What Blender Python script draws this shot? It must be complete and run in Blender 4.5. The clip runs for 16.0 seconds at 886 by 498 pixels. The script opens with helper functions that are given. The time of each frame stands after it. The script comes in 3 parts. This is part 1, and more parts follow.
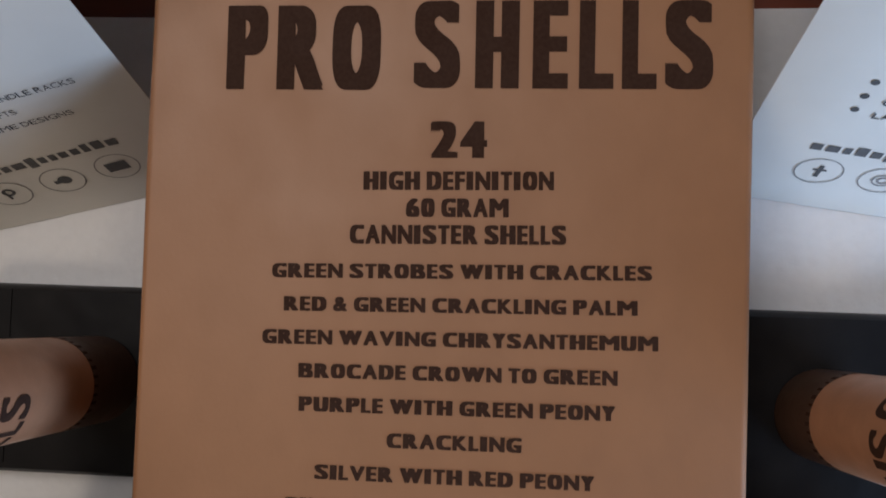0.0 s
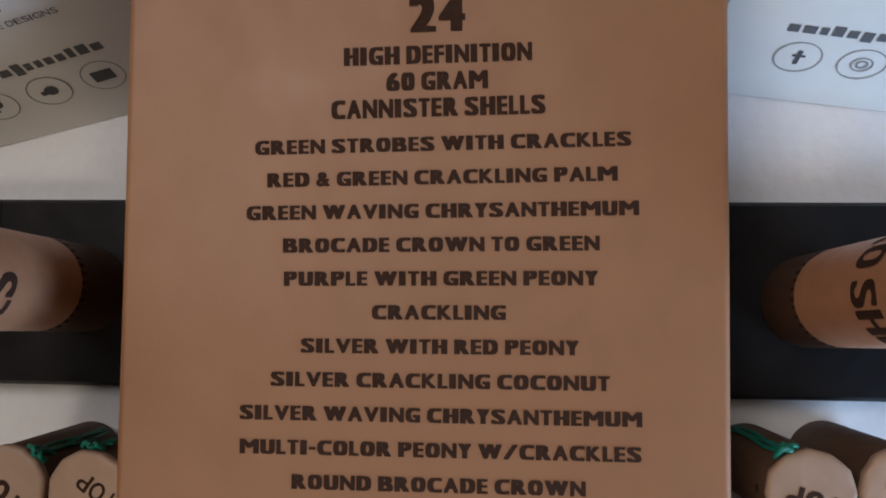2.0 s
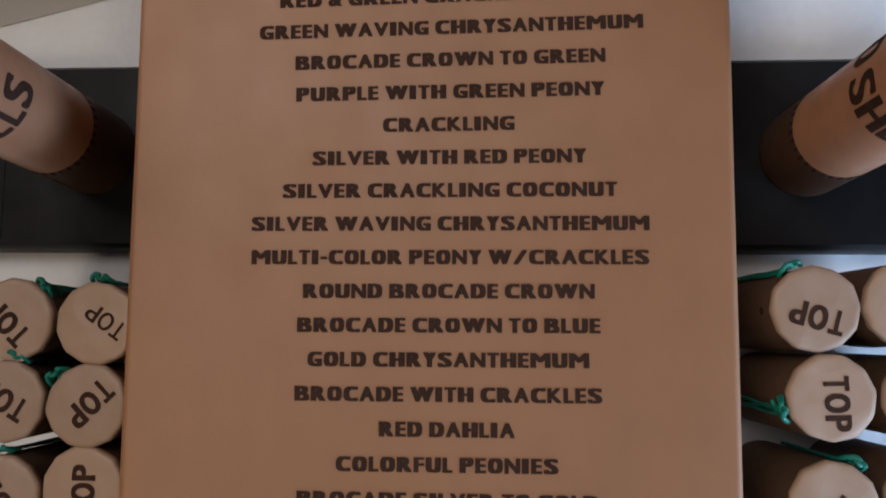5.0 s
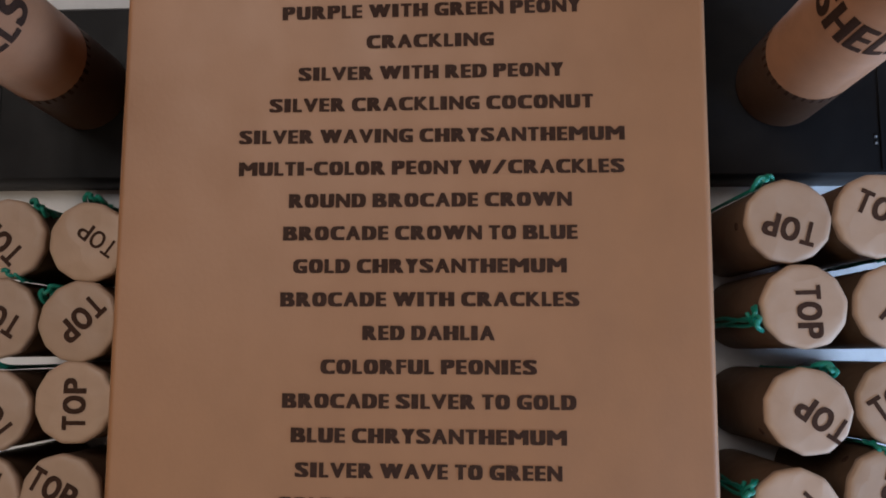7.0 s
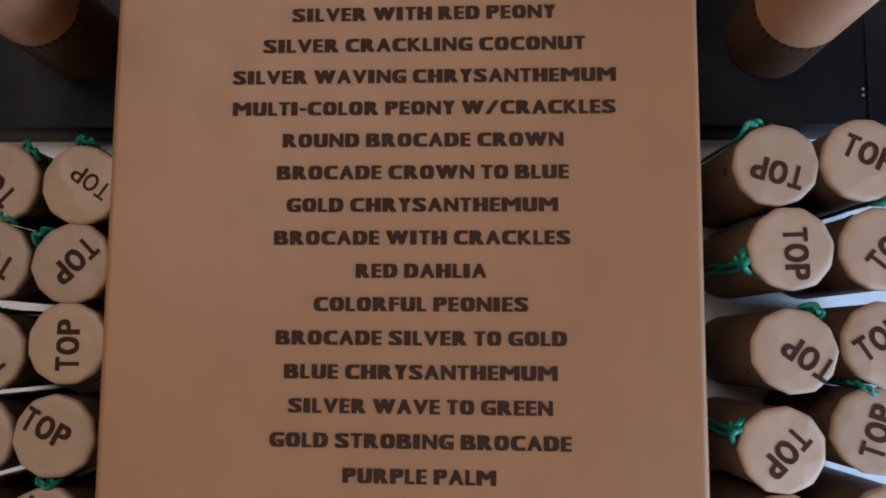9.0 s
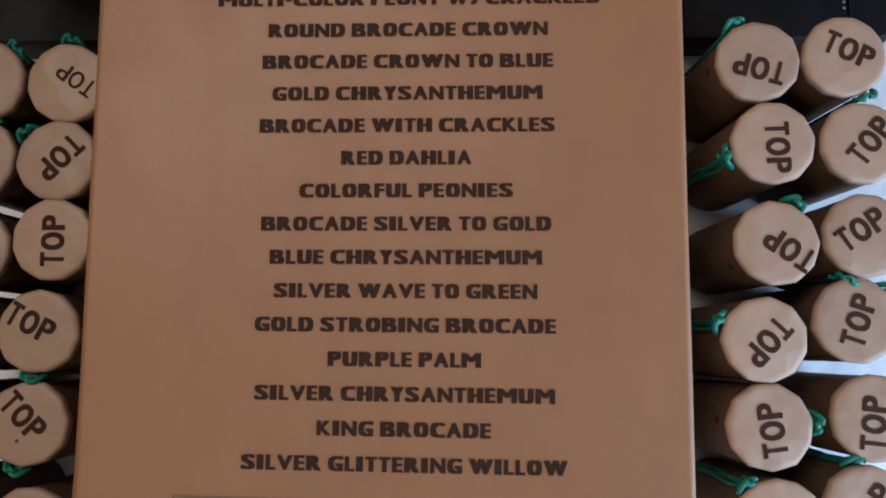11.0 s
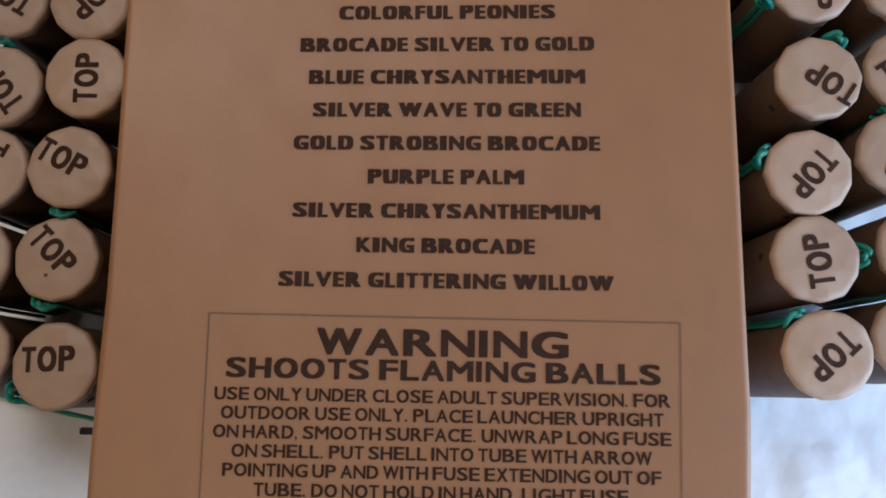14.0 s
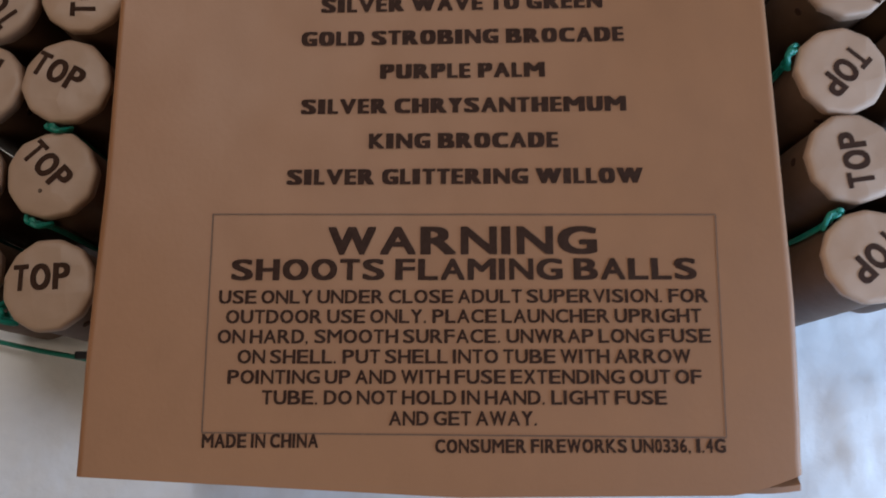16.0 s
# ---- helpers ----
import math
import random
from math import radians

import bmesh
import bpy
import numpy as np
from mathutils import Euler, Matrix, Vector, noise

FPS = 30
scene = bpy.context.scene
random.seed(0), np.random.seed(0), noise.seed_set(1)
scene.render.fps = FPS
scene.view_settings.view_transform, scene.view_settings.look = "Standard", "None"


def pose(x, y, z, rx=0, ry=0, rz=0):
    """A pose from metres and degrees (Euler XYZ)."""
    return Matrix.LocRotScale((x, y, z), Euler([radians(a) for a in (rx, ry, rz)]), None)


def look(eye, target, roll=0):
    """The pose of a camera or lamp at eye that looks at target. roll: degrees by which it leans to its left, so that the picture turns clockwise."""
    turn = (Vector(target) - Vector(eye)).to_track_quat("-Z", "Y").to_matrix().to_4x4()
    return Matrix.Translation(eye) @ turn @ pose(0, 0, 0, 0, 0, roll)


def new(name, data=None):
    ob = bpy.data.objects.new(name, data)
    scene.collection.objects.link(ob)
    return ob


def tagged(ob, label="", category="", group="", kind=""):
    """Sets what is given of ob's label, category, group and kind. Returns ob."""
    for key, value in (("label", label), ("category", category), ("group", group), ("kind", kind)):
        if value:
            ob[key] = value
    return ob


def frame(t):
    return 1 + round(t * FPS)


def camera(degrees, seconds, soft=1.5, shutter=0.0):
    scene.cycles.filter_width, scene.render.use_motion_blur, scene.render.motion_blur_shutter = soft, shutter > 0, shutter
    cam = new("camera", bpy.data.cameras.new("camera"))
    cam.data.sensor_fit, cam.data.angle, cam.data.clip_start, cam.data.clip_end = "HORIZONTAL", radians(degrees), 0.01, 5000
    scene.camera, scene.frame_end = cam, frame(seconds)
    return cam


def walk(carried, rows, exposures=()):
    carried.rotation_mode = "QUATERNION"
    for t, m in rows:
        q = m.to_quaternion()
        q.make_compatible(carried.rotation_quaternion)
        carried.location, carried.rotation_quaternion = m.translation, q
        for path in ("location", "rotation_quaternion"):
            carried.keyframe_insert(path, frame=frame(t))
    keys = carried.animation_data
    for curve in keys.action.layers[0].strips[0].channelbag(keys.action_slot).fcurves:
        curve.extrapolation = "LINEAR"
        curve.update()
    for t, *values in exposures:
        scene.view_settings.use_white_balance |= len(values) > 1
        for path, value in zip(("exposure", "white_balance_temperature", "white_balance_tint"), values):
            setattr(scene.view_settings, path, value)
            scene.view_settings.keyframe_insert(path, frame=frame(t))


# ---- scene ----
cam = camera(55.0, 16.0, soft=1.75, shutter=0.5)


def aim(x, y, z, a, b, c):
    """A camera at x, y, z that looks straight down, turned by the vector a, b, c in degrees."""
    turn = Vector((radians(a), radians(b), radians(c)))
    return Matrix.Translation((x, y, z)) @ Matrix.Rotation(turn.length, 4, turn.normalized())


ROWS = [
    (0.0, 0.0235, -0.0013, 0.5358, 2.337, 4.32, 1.785),
    (0.5, 0.0283, -0.0138, 0.5347, 2.146, 4.748, 1.457),
    (1.0, 0.0303, -0.0317, 0.5325, 2.343, 4.803, 0.851),
    (1.5, 0.0334, -0.0534, 0.5333, 2.652, 4.811, 0.634),
    (2.0, 0.0339, -0.069, 0.5348, 3.1, 4.407, 0.481),
    (2.5, 0.0314, -0.0869, 0.5313, 3.318, 4.165, 0.156),
    (3.0, 0.0275, -0.1113, 0.5311, 3.988, 4.193, 0.195),
    (3.5, 0.0314, -0.1262, 0.5318, 4.65, 4.268, 0.162),
    (4.0, 0.0306, -0.1408, 0.5322, 5.203, 3.835, -0.28),
    (4.5, 0.0301, -0.1602, 0.5333, 5.653, 4.069, -0.153),
    (5.0, 0.0234, -0.1813, 0.5342, 5.942, 3.511, 0.218),
    (7.5, 0.0335, -0.2416, 0.5404, 6.994, 3.39, 0.003),
    (8.0, 0.0324, -0.2485, 0.5403, 6.821, 3.158, 0.23),
    (10.5, 0.0302, -0.2964, 0.5417, 6.176, 2.128, 0.147),
    (11.0, 0.0325, -0.3181, 0.5363, 6.742, 1.895, 0.162),
    (11.5, 0.0315, -0.3369, 0.5348, 7.154, 1.587, 0.49),
    (12.0, 0.0282, -0.3489, 0.5299, 7.413, 1.672, 0.785),
    (12.5, 0.0204, -0.3636, 0.5278, 7.66, 2.082, 0.727),
    (13.0, 0.0179, -0.3813, 0.5242, 8.158, 2.093, 0.376),
    (13.5, 0.0141, -0.4018, 0.5182, 8.555, 1.877, 0.504),
    (14.0, 0.0111, -0.4213, 0.5157, 9.359, 1.681, 0.278),
    (14.5, 0.009, -0.4376, 0.5167, 10.31, 1.709, 0.231),
    (15.0, 0.012, -0.4538, 0.5137, 11.168, 1.024, -0.343),
    (15.5, 0.0104, -0.4682, 0.4972, 11.774, 1.455, -0.259),
    (16.0, 0.0014, -0.4824, 0.4807, 12.445, 1.692, -0.689),
]
walk(cam, [(t, aim(*p)) for t, *p in ROWS], [(0.0, -0.12), (4.5, -0.12), (8.0, -0.10), (13.0, 0.0), (14.4, -0.08), (15.0, -0.25), (16.0, -0.29)])

# ---- world, added lights, exposure ----
world = bpy.data.worlds.new("sky")
scene.world = world
world.use_nodes = True
sky = world.node_tree.nodes.new("ShaderNodeTexSky")
sky.sky_type, sky.sun_disc = "NISHITA", False
sky.sun_elevation, sky.sun_rotation = radians(35), radians(120)
world.node_tree.links.new(sky.outputs["Color"], world.node_tree.nodes["Background"].inputs["Color"])
world.node_tree.nodes["Background"].inputs["Strength"].default_value = 0.1
scene.view_settings.exposure = 0.0


def area_light(name, eye, target, width, height, power, colour):
    data = bpy.data.lights.new(name, "AREA")
    data.shape, data.size, data.size_y, data.energy, data.color = "RECTANGLE", width, height, power, colour
    ob = new(name, data)
    ob.matrix_world = look(eye, target)
    return ob


area_light("window_light_east", (0.68, -0.58, 0.30), (0.2, -0.15, 0.05), 0.7, 0.44, 9.6, (0.45, 0.67, 1.0))
# overhead fill, added to brighten the flat tops; its source is invented
area_light("overhead_fill_light", (-0.46, 0.42, 1.74), (0.0, -0.15, 0.0), 0.9, 0.7, 13.8, (1.0, 0.93, 0.87))
# warm fill from the south-west, added and placed by its effect
area_light("warm_fill_light", (-0.58, -1.12, 1.52), (-0.1, -0.15, 0.1), 0.5, 0.5, 6.0, (1.0, 0.82, 0.62))

# ---- materials ----


def material(name, colour, rough=0.7, metal=0.0, second=None, grain=(60.0, 0.15), stain=(6.0, 0.1), bump=(400.0, 0.05), stretch=(1, 1, 1), sheen=0.0, coat=0.0, per_piece=0.0, gloss=0.5, crease=None, crumple=None):
    """A surface whose colour varies at two scales, with fine relief."""
    m = bpy.data.materials.new(name)
    m.use_nodes = True
    nt = m.node_tree
    n, link = nt.nodes, nt.links.new
    p = n["Principled BSDF"]
    p.inputs["Metallic"].default_value = metal
    p.inputs["Coat Weight"].default_value = coat
    p.inputs["Specular IOR Level"].default_value = gloss
    p.inputs["Sheen Weight"].default_value = sheen
    where = n.new("ShaderNodeTexCoord")
    scaled = n.new("ShaderNodeMapping")
    scaled.inputs["Scale"].default_value = stretch
    link(where.outputs["Object"], scaled.inputs["Vector"])

    def noisy(scale, detail=4.0):
        t = n.new("ShaderNodeTexNoise")
        t.inputs["Scale"].default_value, t.inputs["Detail"].default_value = scale, detail
        link(scaled.outputs["Vector"], t.inputs["Vector"])
        return t.outputs["Fac"]

    def mixed(factor, a, b, amount):
        ramp = n.new("ShaderNodeMapRange")
        ramp.inputs["From Min"].default_value, ramp.inputs["From Max"].default_value = 0.3, 0.7
        ramp.inputs["To Min"].default_value, ramp.inputs["To Max"].default_value = 0.0, amount
        link(factor, ramp.inputs["Value"])
        x = n.new("ShaderNodeMix")
        x.data_type = "RGBA"
        link(ramp.outputs["Result"], x.inputs["Factor"])
        for socket, value in ((x.inputs["A"], a), (x.inputs["B"], b)):
            if isinstance(value, tuple):
                socket.default_value = (*value, 1)
            else:
                link(value, socket)
        return x.outputs["Result"]

    dark = second or tuple(0.45 * v for v in colour)
    pale = tuple(min(0.95, 1.25 * v + 0.02) for v in colour)
    out = mixed(noisy(grain[0]), colour, dark, grain[1])
    out = mixed(noisy(stain[0], 2.0), out, pale, stain[1])
    if per_piece:
        info = n.new("ShaderNodeObjectInfo")
        hsv = n.new("ShaderNodeHueSaturation")
        span = n.new("ShaderNodeMapRange")
        span.inputs["To Min"].default_value, span.inputs["To Max"].default_value = 1 - per_piece, 1 + per_piece
        link(info.outputs["Random"], span.inputs["Value"])
        link(span.outputs["Result"], hsv.inputs["Value"])
        link(out, hsv.inputs["Color"])
        out = hsv.outputs["Color"]
    link(out, p.inputs["Base Color"])
    uneven = n.new("ShaderNodeMapRange")
    uneven.inputs["To Min"].default_value, uneven.inputs["To Max"].default_value = max(0.05, rough - 0.12), min(1.0, rough + 0.12)
    link(noisy(grain[0] * 0.5), uneven.inputs["Value"])
    link(uneven.outputs["Result"], p.inputs["Roughness"])
    if crease:
        c = n.new("ShaderNodeBump")
        c.inputs["Strength"].default_value, c.inputs["Distance"].default_value = crease[1], 0.006
        link(noisy(crease[0], 2.0), c.inputs["Height"])
        link(c.outputs["Normal"], p.inputs["Normal"])
    if crumple:
        folds = n.new("ShaderNodeTexVoronoi")
        folds.inputs["Scale"].default_value = crumple[0]
        info = n.new("ShaderNodeObjectInfo")
        turned = n.new("ShaderNodeVectorMath")
        turned.operation = "ADD"
        link(scaled.outputs["Vector"], turned.inputs[0])
        link(info.outputs["Location"], turned.inputs[1])
        link(turned.outputs["Vector"], folds.inputs["Vector"])
        f = n.new("ShaderNodeBump")
        f.inputs["Strength"].default_value, f.inputs["Distance"].default_value = crumple[1], 0.004
        link(folds.outputs["Distance"], f.inputs["Height"])
        link(c.outputs["Normal"], f.inputs["Normal"])
        c = f
    if bump[1]:
        b = n.new("ShaderNodeBump")
        if crease:
            link(c.outputs["Normal"], b.inputs["Normal"])
        b.inputs["Strength"].default_value, b.inputs["Distance"].default_value = bump[1], 0.001
        link(noisy(bump[0], 6.0), b.inputs["Height"])
        link(b.outputs["Normal"], p.inputs["Normal"])
    return m


KRAFT = material("kraft_board", (0.317, 0.1445, 0.0645), 0.52, gloss=0.6, second=(0.225, 0.099, 0.043), grain=(55.0, 0.3), stain=(11.0, 0.22), bump=(500.0, 0.08), stretch=(1, 0.7, 1))
TUBE_PAPER = material("tube_kraft_paper", (0.375, 0.176, 0.096), 0.38, gloss=0.45, grain=(90.0, 0.25), stain=(15.0, 0.15), bump=(350.0, 0.1))
# brown body paper, darkened further to include the shade between shells
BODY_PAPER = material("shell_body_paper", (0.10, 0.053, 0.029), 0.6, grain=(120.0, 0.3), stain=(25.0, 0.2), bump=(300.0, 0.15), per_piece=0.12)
CAP_PAPER = material("shell_cap_paper", (0.385, 0.258, 0.185), 0.42, gloss=0.35, second=(0.29, 0.188, 0.130), grain=(160.0, 0.25), stain=(35.0, 0.25), bump=(320.0, 0.06), crease=(26.0, 0.5), crumple=(62.0, 0.22), per_piece=0.10)
INK = material("printing_ink", (0.036, 0.017, 0.011), 0.8, gloss=0.08, second=(0.07, 0.036, 0.025), grain=(500.0, 0.5), stain=(40.0, 0.2), bump=(400.0, 0.02))
THIN_INK = material("thin_line_ink", (0.17, 0.09, 0.055), 0.6, grain=(500.0, 0.4), bump=(400.0, 0.0))
GREY_INK = material("flyer_ink", (0.07, 0.07, 0.075), 0.6, grain=(500.0, 0.3), bump=(400.0, 0.0))
BAR_INK = material("flyer_bar_ink", (0.10, 0.10, 0.105), 0.6, grain=(500.0, 0.3), bump=(400.0, 0.0))
LINE_INK = material("flyer_line_ink", (0.26, 0.25, 0.25), 0.6, grain=(500.0, 0.3), bump=(400.0, 0.0))
FUSE = material("green_fuse_cord", (0.0, 0.21, 0.15), 0.4, second=(0.0, 0.07, 0.05), grain=(900.0, 0.6), stain=(120.0, 0.3), bump=(900.0, 0.5))
# tube paper in the carton's shade, darkened in the colour itself
FOOT_SHADE = material("tube_foot_shade", (0.062, 0.030, 0.017), 0.36, gloss=0.3, second=(0.04, 0.019, 0.011), grain=(120.0, 0.5), stain=(30.0, 0.2), bump=(200.0, 0.1))
BLACK = material("black_plastic", (0.0085, 0.0078, 0.0085), 0.42, gloss=0.11, second=(0.018, 0.016, 0.016), grain=(50.0, 0.5), stain=(14.0, 0.1), bump=(220.0, 0.06), crease=(22.0, 0.35))
CLOTH = material("white_table_paper", (0.70, 0.70, 0.72), 0.85, second=(0.55, 0.55, 0.57), grain=(160.0, 0.2), stain=(7.0, 0.1), bump=(150.0, 0.5), crease=(26.0, 0.7))
PAPER = material("white_flyer_paper", (0.68, 0.67, 0.64), 0.6, second=(0.52, 0.51, 0.48), grain=(40.0, 0.15), bump=(90.0, 0.04))
WOOD = material("red_brown_wood", (0.17, 0.04, 0.02), 0.45, gloss=0.25, second=(0.05, 0.013, 0.008), grain=(30.0, 0.7), stain=(4.0, 0.3), bump=(120.0, 0.05), stretch=(0.12, 1, 1), coat=0.2)
# paints of the unseen room, kept dark and warm to limit bounce light
PLASTER = material("warm_wall_paint", (0.17, 0.12, 0.085), 0.9, grain=(8.0, 0.1), stain=(1.0, 0.1), bump=(60.0, 0.05))
CEILING = material("ceiling_paint", (0.16, 0.12, 0.09), 0.9, grain=(8.0, 0.1), stain=(1.0, 0.1), bump=(60.0, 0.05))
FLOORING = material("floor_boards", (0.13, 0.07, 0.04), 0.5, grain=(12.0, 0.5), stretch=(0.1, 1, 1), bump=(60.0, 0.1))
FRAME_PAINT = material("window_paint", (0.75, 0.74, 0.71), 0.5, grain=(20.0, 0.1))

# ---- building helpers ----


def part(name, bm, mat, parent, label="", smooth=False):
    """Links a bmesh as one mesh object under a thing or a part."""
    mesh = bpy.data.meshes.new(name)
    bm.normal_update()
    bm.to_mesh(mesh)
    bm.free()
    mesh.materials.append(mat)
    if smooth:
        for poly in mesh.polygons:
            poly.use_smooth = True
        mesh.set_sharp_from_angle(angle=radians(38))
    ob = new(name, mesh)
    ob.parent = parent
    return tagged(ob, label=label)


def base_of(name, m, label, category, group="", kind=""):
    ob = new(name)
    ob.empty_display_size = 0.02
    ob.matrix_world = m
    return tagged(ob, label, category, group, kind)


def block(x0, x1, y0, y1, z0, z1, bevel=0.0, segments=2):
    bm = bmesh.new()
    bmesh.ops.create_cube(bm, size=1)
    bmesh.ops.transform(bm, matrix=Matrix.Translation(((x0 + x1) / 2, (y0 + y1) / 2, (z0 + z1) / 2)) @ Matrix.Diagonal((x1 - x0, y1 - y0, z1 - z0, 1)), verts=bm.verts)
    if bevel:
        bmesh.ops.bevel(bm, geom=bm.edges[:], offset=bevel, segments=segments, profile=0.6, affect="EDGES")
    return bm


def add_block(bm, x0, x1, y0, y1, z0, z1):
    m = Matrix.Translation(((x0 + x1) / 2, (y0 + y1) / 2, (z0 + z1) / 2)) @ Matrix.Diagonal((x1 - x0, y1 - y0, z1 - z0, 1))
    bmesh.ops.create_cube(bm, size=1, matrix=m)


def lathe(profile, sides=48, facets=None):
    """A ring of rings: profile is a list of (radius, z); radius 0 closes an end. facets: factor on the radius by angle."""
    bm = bmesh.new()
    rings = []
    for r, z in profile:
        if r == 0:
            rings.append([bm.verts.new((0, 0, z))])
            continue
        rings.append([])
        for k in range(sides):
            a = 2 * math.pi * k / sides
            q = r * (facets(a, z) if facets else 1)
            rings[-1].append(bm.verts.new((q * math.cos(a), q * math.sin(a), z)))
    for low, high in zip(rings, rings[1:]):
        for k in range(sides):
            j = (k + 1) % sides
            if len(low) == 1:
                bm.faces.new((low[0], high[j], high[k]))
            elif len(high) == 1:
                bm.faces.new((low[k], low[j], high[0]))
            else:
                bm.faces.new((low[k], low[j], high[j], high[k]))
    return bm


def cord(bm, points, radius, sides=7):
    """A round cord along points, with closed ends."""
    points = [Vector(p) for p in points]
    rings = []
    for i, p in enumerate(points):
        way = (points[min(i + 1, len(points) - 1)] - points[max(i - 1, 0)]).normalized()
        side = way.cross(Vector((0.13, 0.21, 1.0))).normalized()
        up = side.cross(way)
        rings.append([bm.verts.new(p + radius * (math.cos(2 * math.pi * k / sides) * side + math.sin(2 * math.pi * k / sides) * up)) for k in range(sides)])
    for a, b in zip(rings, rings[1:]):
        for k in range(sides):
            j = (k + 1) % sides
            bm.faces.new((a[k], a[j], b[j], b[k]))
    bm.faces.new(rings[0][::-1])
    bm.faces.new(rings[-1])


def glide(points, steps=6):
    """A smooth line through points."""
    pts = [Vector(p) for p in points]
    pts = [2 * pts[0] - pts[1]] + pts + [2 * pts[-1] - pts[-2]]
    out = []
    for a, b, c, d in zip(pts, pts[1:], pts[2:], pts[3:]):
        for k in range(steps):
            t = k / steps
            out.append(0.5 * (2 * b + (c - a) * t + (2 * a - 5 * b + 4 * c - d) * t * t + (3 * b - a - 3 * c + d) * t ** 3))
    return out + [pts[-2]]


HEAVY = dict(A=1117, B=1116, C=1096, D=1127, E=823, F=791, G=1111, H=1155, I=607, J=623, K=1066, L=768, M=1440, N=1123, O=1098, P=1021, Q=1098, R=1122, S=1068, T=892, U=1113, V=1127, W=1684, X=1014, Y=983, Z=765)
BOLD = dict(A=1479, B=1479, C=1479, D=1479, E=1366, F=1251, G=1593, H=1479, I=569, J=1139, K=1479, L=1251, M=1706, N=1479, O=1593, P=1366, Q=1593, R=1479, S=1366, T=1251, U=1479, V=1366, W=1933, X=1366, Y=1366, Z=1251)
TITLE = dict(P=72, R=83, O=85, S=85, H=80, E=64, L=62)
GLYPHS = {}


def glyph(letter, fine=3):
    """One letter of the built-in font, filling the unit square: its points and faces."""
    if (letter, fine) not in GLYPHS:
        data = bpy.data.curves.new("letter", "FONT")
        data.body, data.size, data.resolution_u = letter, 1.0, fine
        ob = new("letter", data)
        bpy.context.view_layer.update()
        mesh = bpy.data.meshes.new_from_object(ob.evaluated_get(bpy.context.evaluated_depsgraph_get()))
        pts = [tuple(v.co) for v in mesh.vertices]
        x0, x1, y0, y1 = (f(p[k] for p in pts) for k in (0, 1) for f in (min, max))
        tall = y1 - y0
        GLYPHS[letter, fine] = ([((x - x0) / (x1 - x0), (y - y0) / tall) for x, y, _ in pts], [tuple(q.vertices) for q in mesh.polygons], (y0, y1))
        bpy.data.objects.remove(ob)
        bpy.data.curves.remove(data)
        bpy.data.meshes.remove(mesh)
    return GLYPHS[letter, fine]


def squared(px, py, power=3.4):
    """Pushes a round form out towards the corners of its box, for heavy poster letters."""
    u, v = 2 * px - 1, 2 * py - 1
    if abs(u) + abs(v) < 1e-6:
        return px, py
    k = math.hypot(u, v) / (abs(u) ** power + abs(v) ** power) ** (1 / power)
    u, v = max(-1, min(1, u * k)), max(-1, min(1, v * k))
    return 0.5 + 0.5 * u, 0.5 + 0.5 * v


def lettering(words, width, height, style="heavy"):
    """The words as a flat bmesh in the xy plane, centred in x, foot at y = 0, of that width and cap height. Each letter is thickened by overlaid copies."""
    table, space, edge, sx, sy = {"heavy": (HEAVY, 361, 95, 0.29, 0.065), "title": (TITLE, 361, 0, 0.29, 0.05), "tube": (HEAVY, 361, 100, 0.19, 0.04), "bold": (BOLD, 440, 150, 0.15, 0.06), "plain": (BOLD, 360, 140, 0.10, 0.045), "thin": (BOLD, 569, 190, 0.0, 0.0), "light": (BOLD, 569, 160, 0.07, 0.02)}[style]
    x, spots = 0.0, []
    for c in words:
        if style == "title":
            spots.append((c, x, table[c]))
            x += table[c] + dict(P=18, R=15, S=28, H=25, E=20).get(c, 15)
            continue
        wide = space if c == " " else table.get(c, 569 if c in ".,-" else 700 if c == "1" else 1060)
        if c != " ":
            spots.append((c, x + edge / 2, wide - edge if c not in ".,I" else max(wide - 1.5 * edge, 200)))
        x += wide
    lo, hi = spots[0][1], spots[-1][1] + spots[-1][2]
    k = width / (hi - lo)
    bm = bmesh.new()
    for c, x, wide in spots:
        pts, faces, (y0, y1) = glyph(c, 8 if height > 0.02 else 4 if height > 0.0075 else 3)
        w, foot, tall = wide * k, 0.0, height
        if c in "OCGSDUBPRQJ0269" and style in ("heavy", "title", "tube"):
            pts = [squared(*p, 2.25 if c in "SR" else 2.8) for p in pts]
        if c in ".,":
            tall = height * (0.18 if c == "." else 0.3)
            foot = 0 if c == "." else -0.12 * height
            w = 0.18 * height
        elif c == "-":
            foot, tall = 0.35 * height, 0.2 * height
        stroke = sx * (0.55 if c in "MWNAVK&" else 0.85 if c in "RBSG" else 1.0) * w
        if c == "/":
            stroke = 0.12 * w
        if c in "I1":
            stroke = 0.0
        if c in ".,-":
            stroke = 0.0
        rise = sy * tall
        steps = 13 if height > 0.02 else 5
        copies = [(0, 0)] if not sx else [(i / (steps - 1), j) for i in range(steps) for j in (0, 1)]
        for n, (i, j) in enumerate(copies):
            made = [bm.verts.new(((x - (lo + hi) / 2) * k + px * (w - stroke) + i * stroke, foot + py * (tall - rise) + j * rise, 0.000006 * n)) for px, py in pts]
            for f in faces:
                bm.faces.new([made[v] for v in f])
    return bm


def moved(bm, m):
    bmesh.ops.transform(bm, matrix=m, verts=bm.verts)
    return bm


